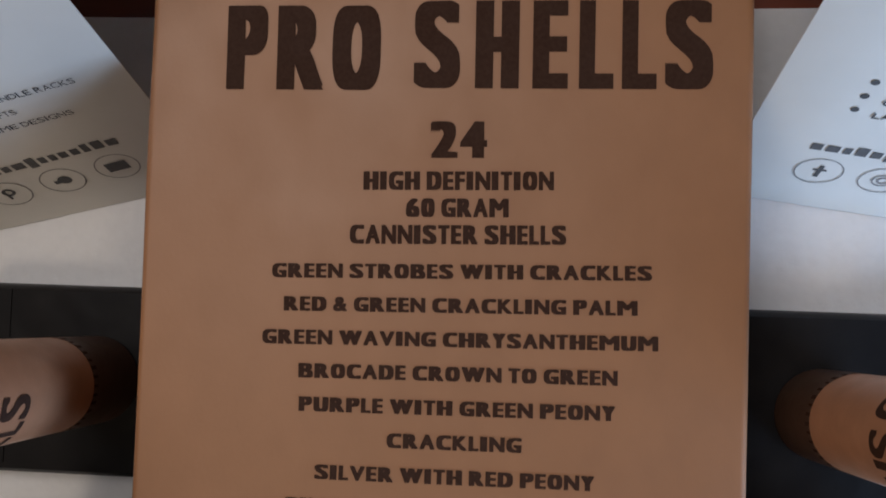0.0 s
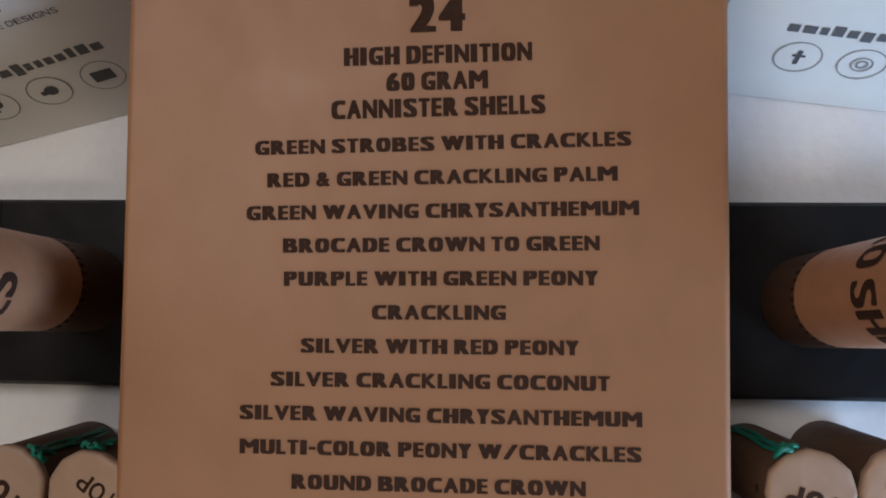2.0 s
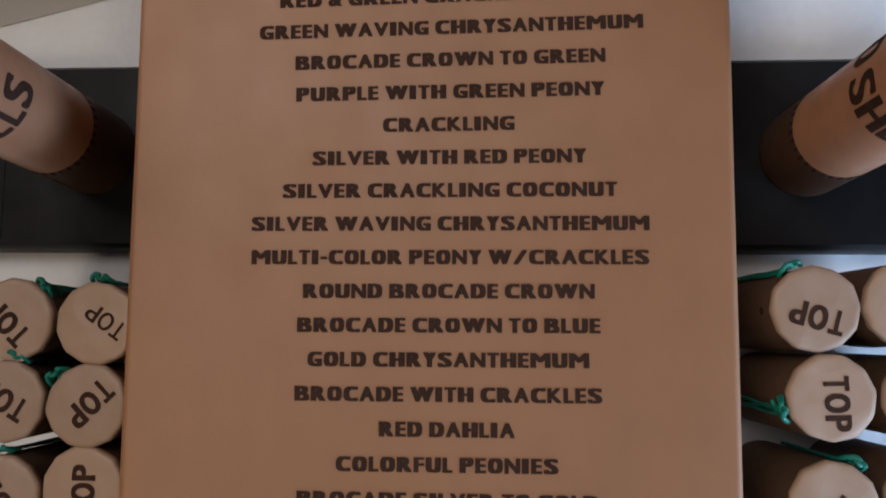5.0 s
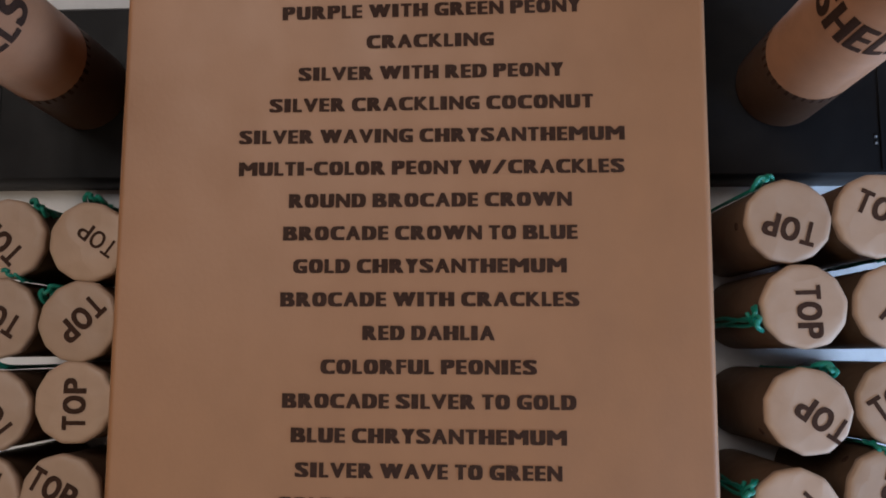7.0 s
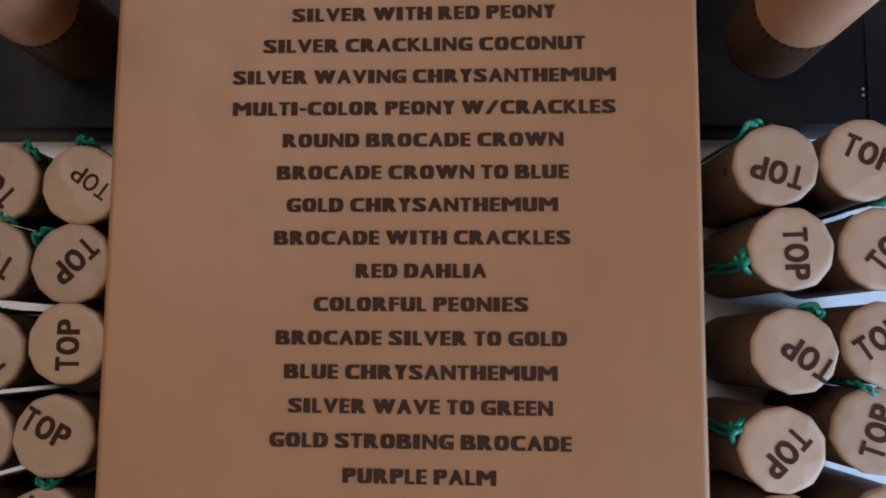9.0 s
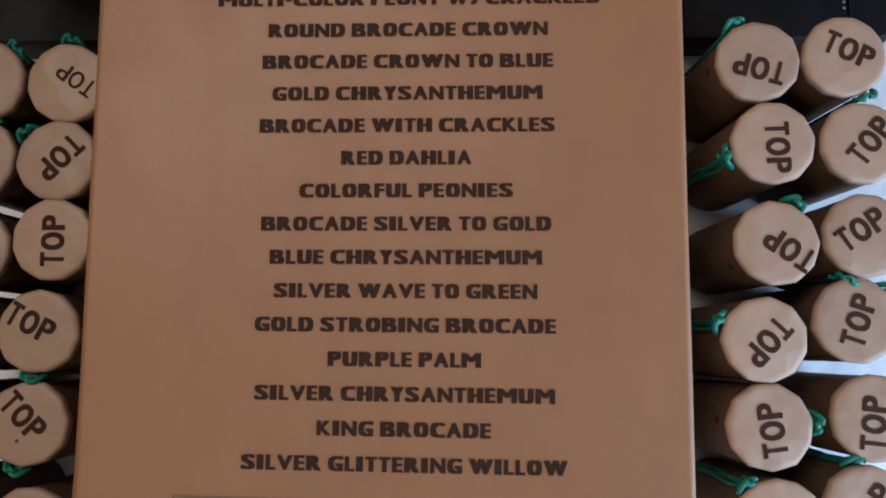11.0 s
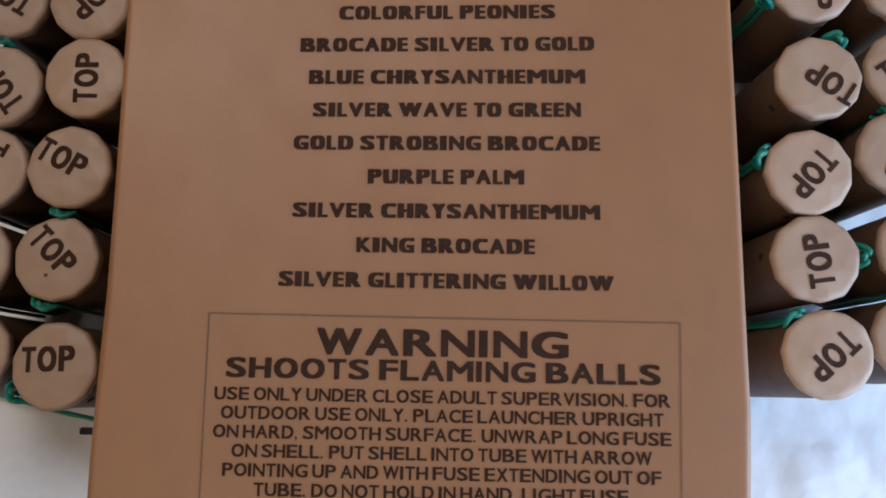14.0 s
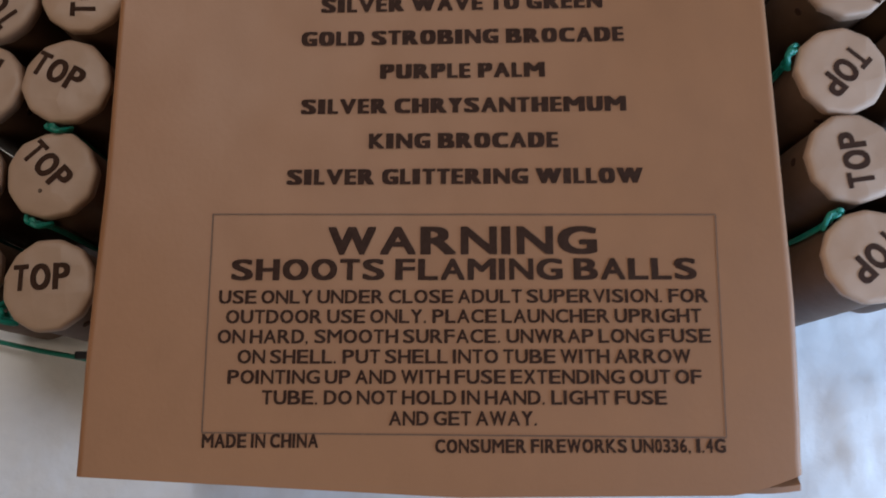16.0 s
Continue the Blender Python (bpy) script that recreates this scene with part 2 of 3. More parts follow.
def joined(bms):
    """Several bmeshes in one."""
    out = bmesh.new()
    for bm in bms:
        mesh = bpy.data.meshes.new("piece")
        bm.to_mesh(mesh)
        bm.free()
        out.from_mesh(mesh)
        bpy.data.meshes.remove(mesh)
    return out


def structure(name, bm, mat, label):
    return tagged(part(name, bm, mat, None), label, "room", kind="structure")


# ---- an added room, out of view but for its light ----
X0, X1, Y0, Y1, Z0, Z1 = -1.6, 0.72, -1.6, 1.0, -0.75, 1.75
structure("floor", block(X0 - 0.1, X1 + 0.1, Y0 - 0.1, Y1 + 0.1, Z0 - 0.1, Z0), FLOORING, "brown boarded floor of the room")
# unseen ceiling; its opening is made only for the overhead fill
roof = bmesh.new()
for u0, u1, v0, v1 in ((X0 - 0.1, -0.95, Y0 - 0.1, Y1 + 0.1), (0.03, X1 + 0.1, Y0 - 0.1, Y1 + 0.1), (-0.95, 0.03, Y0 - 0.1, 0.03), (-0.95, 0.03, 0.81, Y1 + 0.1)):
    add_block(roof, u0, u1, v0, v1, Z1, Z1 + 0.1)
structure("ceiling", roof, CEILING, "unseen dark brown ceiling, added with an opening for the overhead fill")


def pierced(length0, length1, a0, a1, b0, b1, put):
    bm = bmesh.new()
    for u0, u1, v0, v1 in ((length0, a0, Z0, Z1), (a1, length1, Z0, Z1), (a0, a1, Z0, b0), (a0, a1, b1, Z1)):
        put(bm, u0, u1, v0, v1)
    return bm


# walls are invented; they only enclose the lights and tint their bounce
structure("wall_south", block(X0 - 0.1, X1 + 0.1, Y0 - 0.1, Y0, Z0, Z1), PLASTER, "unseen plain brown wall, added to set the bounce light")
structure("wall_east", pierced(Y0, Y1, -0.95, -0.21, 0.06, 0.54, lambda bm, u0, u1, v0, v1: add_block(bm, X1, X1 + 0.1, u0, u1, v0, v1)), PLASTER, "unseen brown wall, added with a window opening")
structure("wall_west", block(X0 - 0.1, X0, Y0, Y1, Z0, Z1), PLASTER, "unseen plain brown wall, added to set the bounce light")
structure("wall_north", block(X0 - 0.1, X1 + 0.1, Y1, Y1 + 0.1, Z0, Z1), PLASTER, "unseen plain brown wall, added to set the bounce light")


def window_frame(name, w, h, m):
    bm = bmesh.new()
    t = 0.045
    for a, b, c, d in ((-w / 2, w / 2, -h / 2, -h / 2 + t), (-w / 2, w / 2, h / 2 - t, h / 2), (-w / 2, -w / 2 + t, -h / 2 + t, h / 2 - t), (w / 2 - t, w / 2, -h / 2 + t, h / 2 - t)):
        add_block(bm, a, b, -0.03, 0.03, c, d)
    ob = part(name, bm, FRAME_PAINT, None)
    ob.matrix_world = m
    return tagged(ob, "unseen white frame added round a light opening", "window", kind="structure")


window_frame("window_1", 0.74, 0.48, pose(X1 + 0.06, -0.58, 0.30, 0, 0, 90))
# invented frame round the overhead fill's opening
window_frame("window_2", 0.98, 0.78, pose(-0.46, 0.42, Z1 + 0.06, 90, 0, 0))
# made-up fixture around the warm fill, never in view
lamp = base_of("warm_fill_lamp", pose(-0.59, -1.15, Z1), "unseen white round lamp, added to carry the warm fill", "lamp")
part("canopy", lathe([(0, 0), (0.06, 0), (0.07, -0.02), (0.03, -0.04), (0, -0.04)], 40), FRAME_PAINT, lamp, smooth=True)
stem = bmesh.new()
cord(stem, [(0, 0, -0.035), (-0.012, -0.018, -0.09), (-0.024, -0.04, -0.15)], 0.008, 10)
part("stem", stem, FRAME_PAINT, lamp, smooth=True)
shade = part("shade", lathe([(0.0, 0.09), (0.12, 0.09), (0.38, 0.0), (0.376, 0.0), (0.115, 0.084), (0.0, 0.084)], 48), FRAME_PAINT, lamp, smooth=True)
shade.matrix_world = look((-0.585, -1.131, 1.541), (-0.1, -0.15, 0.1))

# ---- table and its white cover ----
table = base_of("table", pose(0, -0.2, Z0), "red-brown polished wooden table under a white cover", "table")
part("tabletop", block(-0.75, 0.69, -0.7, 0.65, 0.715, 0.747, 0.004), WOOD, table)
for x_leg in (-0.67, 0.61):
    for y in (-0.62, 0.57):
        part("leg", block(x_leg - 0.03, x_leg + 0.03, y - 0.03, y + 0.03, 0, 0.715, 0.003), WOOD, table)


def cover():
    """The white cover: a thin sheet with soft creases that never rise above its rest plane."""
    bm = bmesh.new()
    nx, ny = 240, 190
    x0, x1, y0, y1 = -0.73, 0.68, -0.88, 0.172
    rows = []
    for j in range(ny + 1):
        y = y0 + (y1 - y0) * j / ny
        row = []
        for i in range(nx + 1):
            x = x0 + (x1 - x0) * i / nx
            edge = 0.0012 * math.sin(7 * x + 0.6) - 0.001 + 0.02 * x if j == ny else 0
            s = noise.noise(Vector((6 * x, 9 * y, 0.3))) + 0.5 * noise.noise(Vector((30 * x + 9, 22 * y, 4.0)))
            loose = min(1, max(0, (x - 0.155) / 0.05)) * min(1, max(0, (-0.432 - y) / 0.03))
            ridge = 1 - abs(noise.noise(Vector((26 * x + 9 * y, 9 * y - 7 * x, 7.0))))
            ridge = 0.012 * max(0, ridge - 0.62) + 0.0022 * abs(noise.noise(Vector((60 * x, 45 * y, 2.0))))
            row.append(bm.verts.new((x, y + edge, -0.0008 - 0.0007 * min(1, abs(s)) + loose * ridge)))
        rows.append(row)
    for a, b in zip(rows, rows[1:]):
        for i in range(nx):
            bm.faces.new((a[i], a[i + 1], b[i + 1], b[i]))
    under = bmesh.ops.extrude_face_region(bm, geom=bm.faces[:])
    for v in under["geom"]:
        if isinstance(v, bmesh.types.BMVert):
            v.co.z = -0.0029
    bmesh.ops.recalc_face_normals(bm, faces=bm.faces)
    return bm


tagged(part("table_cover", cover(), CLOTH, None, smooth=True), "white textured paper cover spread on the wooden table", "tablecloth")

# ---- the carton ----
BX0, BX1, BY0, BY1, H = -0.1572, 0.1375, -0.5062, 0.192, 0.127
carton = base_of("carton", pose(0, 0, 0), "brown kraft cardboard carton printed with a list of effects", "box")


def front_panel():
    """The printed panel: slightly bowed board with rounded side folds and a lifted lower corner."""
    bm = bmesh.new()
    ny, t = 120, 0.003
    cols = [0.0, 0.0015, 0.004, 0.0075, 0.012] + [0.02 + 0.96 * k / 36 for k in range(37)] + [0.988, 0.9925, 0.996, 0.9985, 1.0]
    nx = len(cols) - 1
    tops = []
    for j in range(ny + 1):
        y = BY0 + (BY1 - BY0) * j / ny
        row = []
        for i in range(nx + 1):
            s = cols[i]
            wob = 0.0006 * noise.noise(Vector((0.0, 9 * y, 2.0))) if i == 0 else 0.0006 * noise.noise(Vector((5.0, 9 * y, 2.0))) if i == nx else 0
            x = BX0 + (BX1 - BX0) * s
            rim = 0.0022 * (max(0, 1 - s / 0.0085) ** 2 + max(0, 1 - (1 - s) / 0.0085) ** 2)
            x -= 0.0035 * max(0, s - 0.5) * 2 * min(1, max(0, (-0.43 - y) / 0.07))
            x -= 0.0028 * max(0, 1 - s / 0.5) * min(1, max(0, (-0.38 - y) / 0.08))
            low = 0.0090 * max(0, 1 - s / 0.52) * max(0, (-0.3 - y) / 0.2) + 0.0078 * max(0, (s - 0.9) / 0.1) ** 1.4 * max(0, (-0.4767 - y) / 0.0285)
            row.append(bm.verts.new((x + wob, y + low, H - rim)))
        tops.append(row)
    for a, b in zip(tops, tops[1:]):
        for i in range(nx):
            bm.faces.new((a[i], a[i + 1], b[i + 1], b[i]))
    under = bmesh.ops.extrude_face_region(bm, geom=bm.faces[:])
    for v in under["geom"]:
        if isinstance(v, bmesh.types.BMVert):
            v.co.z -= t
    bmesh.ops.recalc_face_normals(bm, faces=bm.faces)
    return bm


part("front_panel", front_panel(), KRAFT, carton, smooth=True)
part("back_panel", block(BX0, BX1, BY0 + 0.0105, BY1, 0.0, 0.003, 0.0008), KRAFT, carton)
part("side_panel", block(BX0, BX0 + 0.003, BY0 + 0.0105, BY1, 0.0032, H - 0.0056, 0.0006), KRAFT, carton)
part("side_panel", block(BX1 - 0.0075, BX1 - 0.0045, BY0 + 0.012, BY1, 0.0032, H - 0.0056, 0.0006), KRAFT, carton)
part("top_flap", block(BX0 + 0.004, BX1 - 0.004, BY1 - 0.004, BY1 - 0.001, 0.0032, H - 0.0035, 0.0006), KRAFT, carton)
part("bottom_flap", block(BX0 + 0.004, BX1 - 0.03, BY0 + 0.0105, BY0 + 0.0135, 0.0032, H - 0.0035, 0.0006), KRAFT, carton)


def tuck_flap():
    """The end flap's free corner, sprung out of its slot under the cut corner of the printed panel."""
    bm = bmesh.new()
    rows = []
    for j in range(13):
        q = j / 12
        x = BX1 - 0.034 + 0.0305 * q
        bulge = 0.0012 * math.sin(math.pi * q)
        rows.append([bm.verts.new((x, BY0 + 0.0017 + y, z)) for y, z in ((0.016, H - 0.0095), (0.006, H - 0.0075), (0.0022 - bulge, H - 0.0045), (-0.0002 - bulge, H - 0.0050), (0.0003 - bulge, H - 0.0085))])
    for a, b in zip(rows, rows[1:]):
        for k in range(4):
            bm.faces.new((a[k], b[k], b[k + 1], a[k + 1]))
    under = bmesh.ops.extrude_face_region(bm, geom=bm.faces[:])
    for v in under["geom"]:
        if isinstance(v, bmesh.types.BMVert):
            v.co.z -= 0.001
    bmesh.ops.recalc_face_normals(bm, faces=bm.faces)
    return bm


part("tuck_flap", tuck_flap(), KRAFT, carton, "sprung corner of the end flap")

part("side_tab", block(-0.1835, BX0 - 0.0002, -0.4452, -0.4416, 0.0822, 0.0858, 0.0009), BLACK, carton, "small black tab standing out of the side")

INK_Z = H + 0.0003


def printed(words, x, y, width, height, style, turn=0.0, parent=carton, mat=INK):
    bm = moved(lettering(words, width, height, style), pose(x, y, INK_Z, 0, 0, turn))
    return part("printed_line", bm, mat, parent, "dark printed lettering")


printed("PRO", -0.0796, 0.0913, 0.0768, 0.0418, "title", 0.5)
printed("SHELLS", 0.0468, 0.0937, 0.1429, 0.0430, "title", 0.6)
printed("24", -0.0015, 0.0592, 0.0274, 0.0178, "heavy", 1.0)
printed("HIGH DEFINITION", -0.0014, 0.0436, 0.0921, 0.0090, "heavy", 1.2)
printed("60 GRAM", -0.0014, 0.0305, 0.0497, 0.0090, "heavy", 1.2)
printed("CANNISTER SHELLS", -0.0010, 0.0174, 0.1044, 0.0092, "heavy", 1.3)
EFFECTS = (
    ("GREEN STROBES WITH CRACKLES", 0.1829), ("RED & GREEN CRACKLING PALM", 0.1700), ("GREEN WAVING CHRYSANTHEMUM", 0.1900),
    ("BROCADE CROWN TO GREEN", 0.1530), ("PURPLE WITH GREEN PEONY", 0.1515), ("CRACKLING", 0.0645), ("SILVER WITH RED PEONY", 0.1335),
    ("SILVER CRACKLING COCONUT", 0.1624), ("SILVER WAVING CHRYSANTHEMUM", 0.1924), ("MULTI-COLOR PEONY W/CRACKLES", 0.1917),
    ("ROUND BROCADE CROWN", 0.1400), ("BROCADE CROWN TO BLUE", 0.1450), ("GOLD CHRYSANTHEMUM", 0.1342), ("BROCADE WITH CRACKLES", 0.1460),
    ("RED DAHLIA", 0.0642), ("COLORFUL PEONIES", 0.1048), ("BROCADE SILVER TO GOLD", 0.1416), ("BLUE CHRYSANTHEMUM", 0.1323),
    ("SILVER WAVE TO GREEN", 0.1275), ("GOLD STROBING BROCADE", 0.1449), ("PURPLE PALM", 0.0735), ("SILVER CHRYSANTHEMUM", 0.1435),
    ("KING BROCADE", 0.0828), ("SILVER GLITTERING WILLOW", 0.1543),
)
for k, (words, width) in enumerate(EFFECTS):
    late = max(0, k - 15)
    printed(words, 0.0005, 0.0007 - 0.01634 * k - 0.00007 * late, width, 0.0070, "heavy", max(0.1, 1.3 - 0.16 * k) - 0.1 * late)
printed("WARNING", -0.0008, -0.4068, 0.1147, 0.0122, "bold", -0.7)
printed("SHOOTS FLAMING BALLS", -0.0008, -0.4178, 0.1967, 0.0092, "bold", -0.7)
NOTICE = (
    ("USE ONLY UNDER CLOSE ADULT SUPERVISION. FOR", 0.2054), ("OUTDOOR USE ONLY. PLACE LAUNCHER UPRIGHT", 0.1987),
    ("ON HARD, SMOOTH SURFACE. UNWRAP LONG FUSE", 0.2050), ("ON SHELL. PUT SHELL INTO TUBE WITH ARROW", 0.1874),
    ("POINTING UP AND WITH FUSE EXTENDING OUT OF", 0.1950), ("TUBE. DO NOT HOLD IN HAND. LIGHT FUSE", 0.1659), ("AND GET AWAY.", 0.0605),
)
for k, (words, width) in enumerate(NOTICE):
    printed(words, -0.0012, -0.4277 - 0.00838 * k, width, 0.0058, "plain", -0.6)
printed("MADE IN CHINA", -0.0842, -0.4861, 0.0478, 0.0056, "bold", -0.4)
printed("CONSUMER FIREWORKS UN0336, 1.4G", 0.0456, -0.4892, 0.1166, 0.0055, "bold", -0.4)


def notice_border():
    bm = bmesh.new()
    corners = [Vector(c) for c in ((-0.1082, -0.3874, INK_Z), (0.1072, -0.3911, INK_Z), (0.1045, -0.4837, INK_Z), (-0.1083, -0.4798, INK_Z))]
    for a, b in zip(corners, corners[1:] + corners[:1]):
        side = (b - a).cross(Vector((0, 0, 1))).normalized() * 0.00032
        bm.faces.new([bm.verts.new(p) for p in (a - side, b - side, b + side, a + side)])
    bmesh.ops.recalc_face_normals(bm, faces=bm.faces)
    return bm


part("printed_border", notice_border(), THIN_INK, carton, "thin printed rectangle round the notice")

# ---- mortar tubes on their black bases ----


def bent(bm, radius, start, z):
    """Wraps flat lettering round the z axis: its left end at start degrees, its foot at height z."""
    x0, x1 = min(v.co.x for v in bm.verts), max(v.co.x for v in bm.verts)
    x = x0 + 0.0015
    while x < x1:
        bmesh.ops.bisect_plane(bm, geom=bm.verts[:] + bm.edges[:] + bm.faces[:], plane_co=(x, 0, 0), plane_no=(1, 0, 0))
        x += 0.0015
    for v in bm.verts:
        a = radians(start) + (v.co.x - x0) / radius
        q = radius + v.co.z
        v.co = (q * math.cos(a), q * math.sin(a), z + v.co.y)
    return bm


def mortar(x, y, lean_x, lean_y, turn, foot, marks, outer, askew=0.0):
    """A paper mortar tube in a square black base. turn: where the word starts; foot: its height; marks: the height of the small print."""
    stand = base_of("mortar_tube", pose(x, y, 0), "brown paper launching tube in a flat black plastic base", "firework tube", "launching tubes")
    half = 0.0588
    bm = bmesh.new()
    outline = ((half, 0.0), (half, 0.004), (half, 0.0052), (half - 0.001, 0.021), (half - 0.0035, 0.0245))
    rings = []
    for h, z in outline:
        corner = 0.006
        ring = []
        for cx, cy, a0 in ((1, 1, 0), (-1, 1, 90), (-1, -1, 180), (1, -1, 270)):
            for k in range(5):
                a = radians(a0 + 22.5 * k)
                reach = 0.026 if cx == outer else 0.0
                ring.append(bm.verts.new((cx * (h - corner + reach) + corner * math.cos(a), cy * (h - corner) + corner * math.sin(a) + askew, z)))
        rings.append(ring)
    for a, b in zip(rings, rings[1:]):
        for k in range(len(a)):
            j = (k + 1) % len(a)
            bm.faces.new((a[k], a[j], b[j], b[k]))
    bm.faces.new(rings[0][::-1])
    bm.faces.new(rings[-1])
    base = part("base", bm, BLACK, stand, "flat black plastic base", smooth=True)
    part("moulded_rib", block(min(outer * 0.0575, outer * 0.0588), max(outer * 0.0575, outer * 0.0588), -0.054, 0.054, 0.0243, 0.0254, 0.0004), BLACK, base)
    for y_stud in (-0.0335, -0.0375) if outer > 0 else ():
        part("stud", moved(lathe([(0.0009, 0.0244), (0.0009, 0.0252), (0, 0.0254)], 10), pose(outer * 0.0548, y_stud, 0)), LINE_INK, base, "tiny pale moulded dot")
    shear = Matrix.Identity(4)
    shear[0][2], shear[1][2] = lean_x, lean_y
    shift = Matrix.Translation((-0.032 * lean_x, -0.032 * lean_y, 0)) @ shear
    r = 0.0264
    tube = part("tube", moved(lathe([(0.0225, 0.026), (r, 0.026), (r, 0.31), (r - 0.0006, 0.3115), (0.0231, 0.3115), (0.0225, 0.31), (0.0225, 0.026)], 72), shift), TUBE_PAPER, stand, smooth=True)
    # a thin dark sleeve paints the shade low on the tube
    band = lathe([(r - 0.0003, 0.0262), (r + 0.00025, 0.0262), (r + 0.00025, marks - 0.001), (r - 0.0003, marks - 0.001)], 72)
    part("foot_band", moved(band, shift), FOOT_SHADE, tube, "shade at the tube's foot, painted as a dark brown band", smooth=True)
    size = 152
    for words, first, span in (("SHELLS", turn, size), ("PRO", turn - 98, 86)):
        flat = lettering(words, radians(span) * (r + 0.0002), 0.0225, "tube")
        part("printed_word", moved(bent(flat, r + 0.0002, first, foot), shift), INK, tube, "dark printed lettering")
    bm = bmesh.new()
    count = 34
    for k in range(count):
        a, b = 2 * math.pi * k / count, 2 * math.pi * (k + 0.30 + 0.08 * (k % 3)) / count
        tall = 0.0046 + 0.0012 * (k * 7 % 3) / 2
        bm.faces.new([bm.verts.new(((r + 0.0004) * math.cos(c), (r + 0.0004) * math.sin(c), z)) for c, z in ((a, marks - tall), (b, marks - tall), (b, marks), (a, marks))])
    part("small_print", moved(bm, shift), INK, tube, "band of small unreadable print")
    return stand


mortar(-0.2269, -0.0673, -0.0150, 0.0444, -148, 0.1415, 0.081, -1, -0.0022)
mortar(0.2073, -0.0703, 0.0780, 0.0535, -188, 0.1345, 0.073, 1)

# ---- canister shells ----


# where the small hole in the body shows, in degrees
HOLES = {0: 182, 2: 212, 4: 172, 5: 60}


def shell(x, y, top, word, fuse, wx, wy, seed):
    """One canister shell, standing a little askew: paper body, folded paper cap with its word, fuse tied at the side. word and fuse: degrees."""
    rnd = random.Random(seed)
    thing = base_of("canister_shell", pose(x, y, 0, 0, 0, 0), "brown paper canister shell with a folded cap and green fuse", "firework shell", "canister shells")
    h, r = top, 0.0216
    lean = -0.007 if x > 0 else 0.0
    tilt = Matrix.Translation((lean, 0, 0))
    tilt[0][2] = -lean / h
    # the body's colour already carries the shade below the cap
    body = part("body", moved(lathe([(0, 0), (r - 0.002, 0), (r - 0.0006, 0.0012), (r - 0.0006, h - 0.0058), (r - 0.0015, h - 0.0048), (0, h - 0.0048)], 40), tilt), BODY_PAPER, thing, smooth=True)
    n = rnd.choice((11, 12, 13))
    start = rnd.random() * 6.28
    dents = [rnd.uniform(0.975, 1.012) for _ in range(n)]

    def facets(a, z):
        s = ((a - start) / (2 * math.pi) * n) % n
        k, f = int(s), s - int(s)
        chord = math.cos(math.pi / n) / math.cos((f - 0.5) * 2 * math.pi / n)
        return (0.2 + 0.8 * chord) * (dents[k] * (1 - f) + dents[(k + 1) % n] * f) * 1.018

    cap = lathe([(r - 0.0003, h - 0.0075), (r + 0.0003, h - 0.0045), (r + 0.0003, h - 0.0018), (r - 0.0002, h - 0.0008), (r - 0.0013, h - 0.0001), (r * 0.86, h), (r * 0.77, h), (r * 0.66, h), (r * 0.54, h), (r * 0.4, h), (r * 0.22, h), (0, h)], 66, facets)
    phase = rnd.random() * 50
    folds = [(rnd.uniform(0, 6.28), rnd.uniform(0.3, 0.78) * r, rnd.uniform(0.04, 0.13)) for _ in range(5)]

    def sag(px, py):
        """How far the folded paper lies below the flat top."""
        return max(0.0, *(slope * (px * math.cos(way) + py * math.sin(way) - start_at) for way, start_at, slope in folds))

    for v in cap.verts:
        q = math.hypot(v.co.x, v.co.y) / r
        v.co.z -= sag(v.co.x, v.co.y) if v.co.z > h - 0.003 else 0.0
        if q < 0.97:
            v.co.z -= 0.0004 * max(0.0, q - 0.5) * 2 * abs(noise.noise(Vector((90 * v.co.x, 90 * v.co.y, phase))))
    lid = part("cap", cap, CAP_PAPER, thing, "pale folded paper cap", smooth=True)
    off = Vector((wx, wy, h + 0.00008))
    thin = seed == 11
    letters = moved(lettering("TOP", 0.0272 if not thin else 0.0232, 0.0126 if not thin else 0.0098, "bold" if not thin else "light"), Matrix.Translation(off) @ pose(0, 0, 0, 0, 0, word) @ pose(0, -0.0063, 0))
    for v in letters.verts:
        v.co.z += 0.00016 - sag(v.co.x, v.co.y)
    part("printed_word", letters, INK, lid, "dark printed lettering")
    if seed == 15:
        part("stain", moved(lathe([(0.0011, h + 0.0002), (0.0007, h + 0.0004), (0, h + 0.0004)], 9), pose(-0.004, -0.0085, 0)), BODY_PAPER, lid, "small dark speck")
    bm = bmesh.new()
    a = radians(fuse)

    def at(da, dr, z):
        return ((r + 0.75 * dr) * math.cos(a + 0.75 * da), (r + 0.75 * dr) * math.sin(a + 0.75 * da), z)

    k = rnd.uniform(0.8, 1.2)
    z = h - 0.0045
    cord(bm, glide([at(-0.32 * k, 0.0022, z - 0.004), at(-0.18, 0.0035, z + 0.001), at(-0.05, 0.0028, z + 0.004), at(0.1, 0.0050, z + 0.002), at(0.22 * k, 0.0030, z - 0.003), at(0.16, 0.0020, z - 0.007), at(0.02, 0.0018, z - 0.011), at(-0.25, 0.0016, z - 0.014)]), 0.0012)
    cord(bm, glide([at(-0.36 * k, 0.0018, z - 0.001), at(-0.22, 0.0045, z + 0.003), at(-0.10 * k, 0.0052, z + 0.0005), at(0.02, 0.0035, z - 0.004), at(-0.10, 0.0020, z - 0.010)]), 0.0012)
    cord(bm, glide([at(-0.04, 0.0048, z + 0.0045), at(0.10 * k, 0.0062, z + 0.004), at(0.25, 0.0042, z + 0.0015), at(0.34, 0.0020, z - 0.002)]), 0.0013)
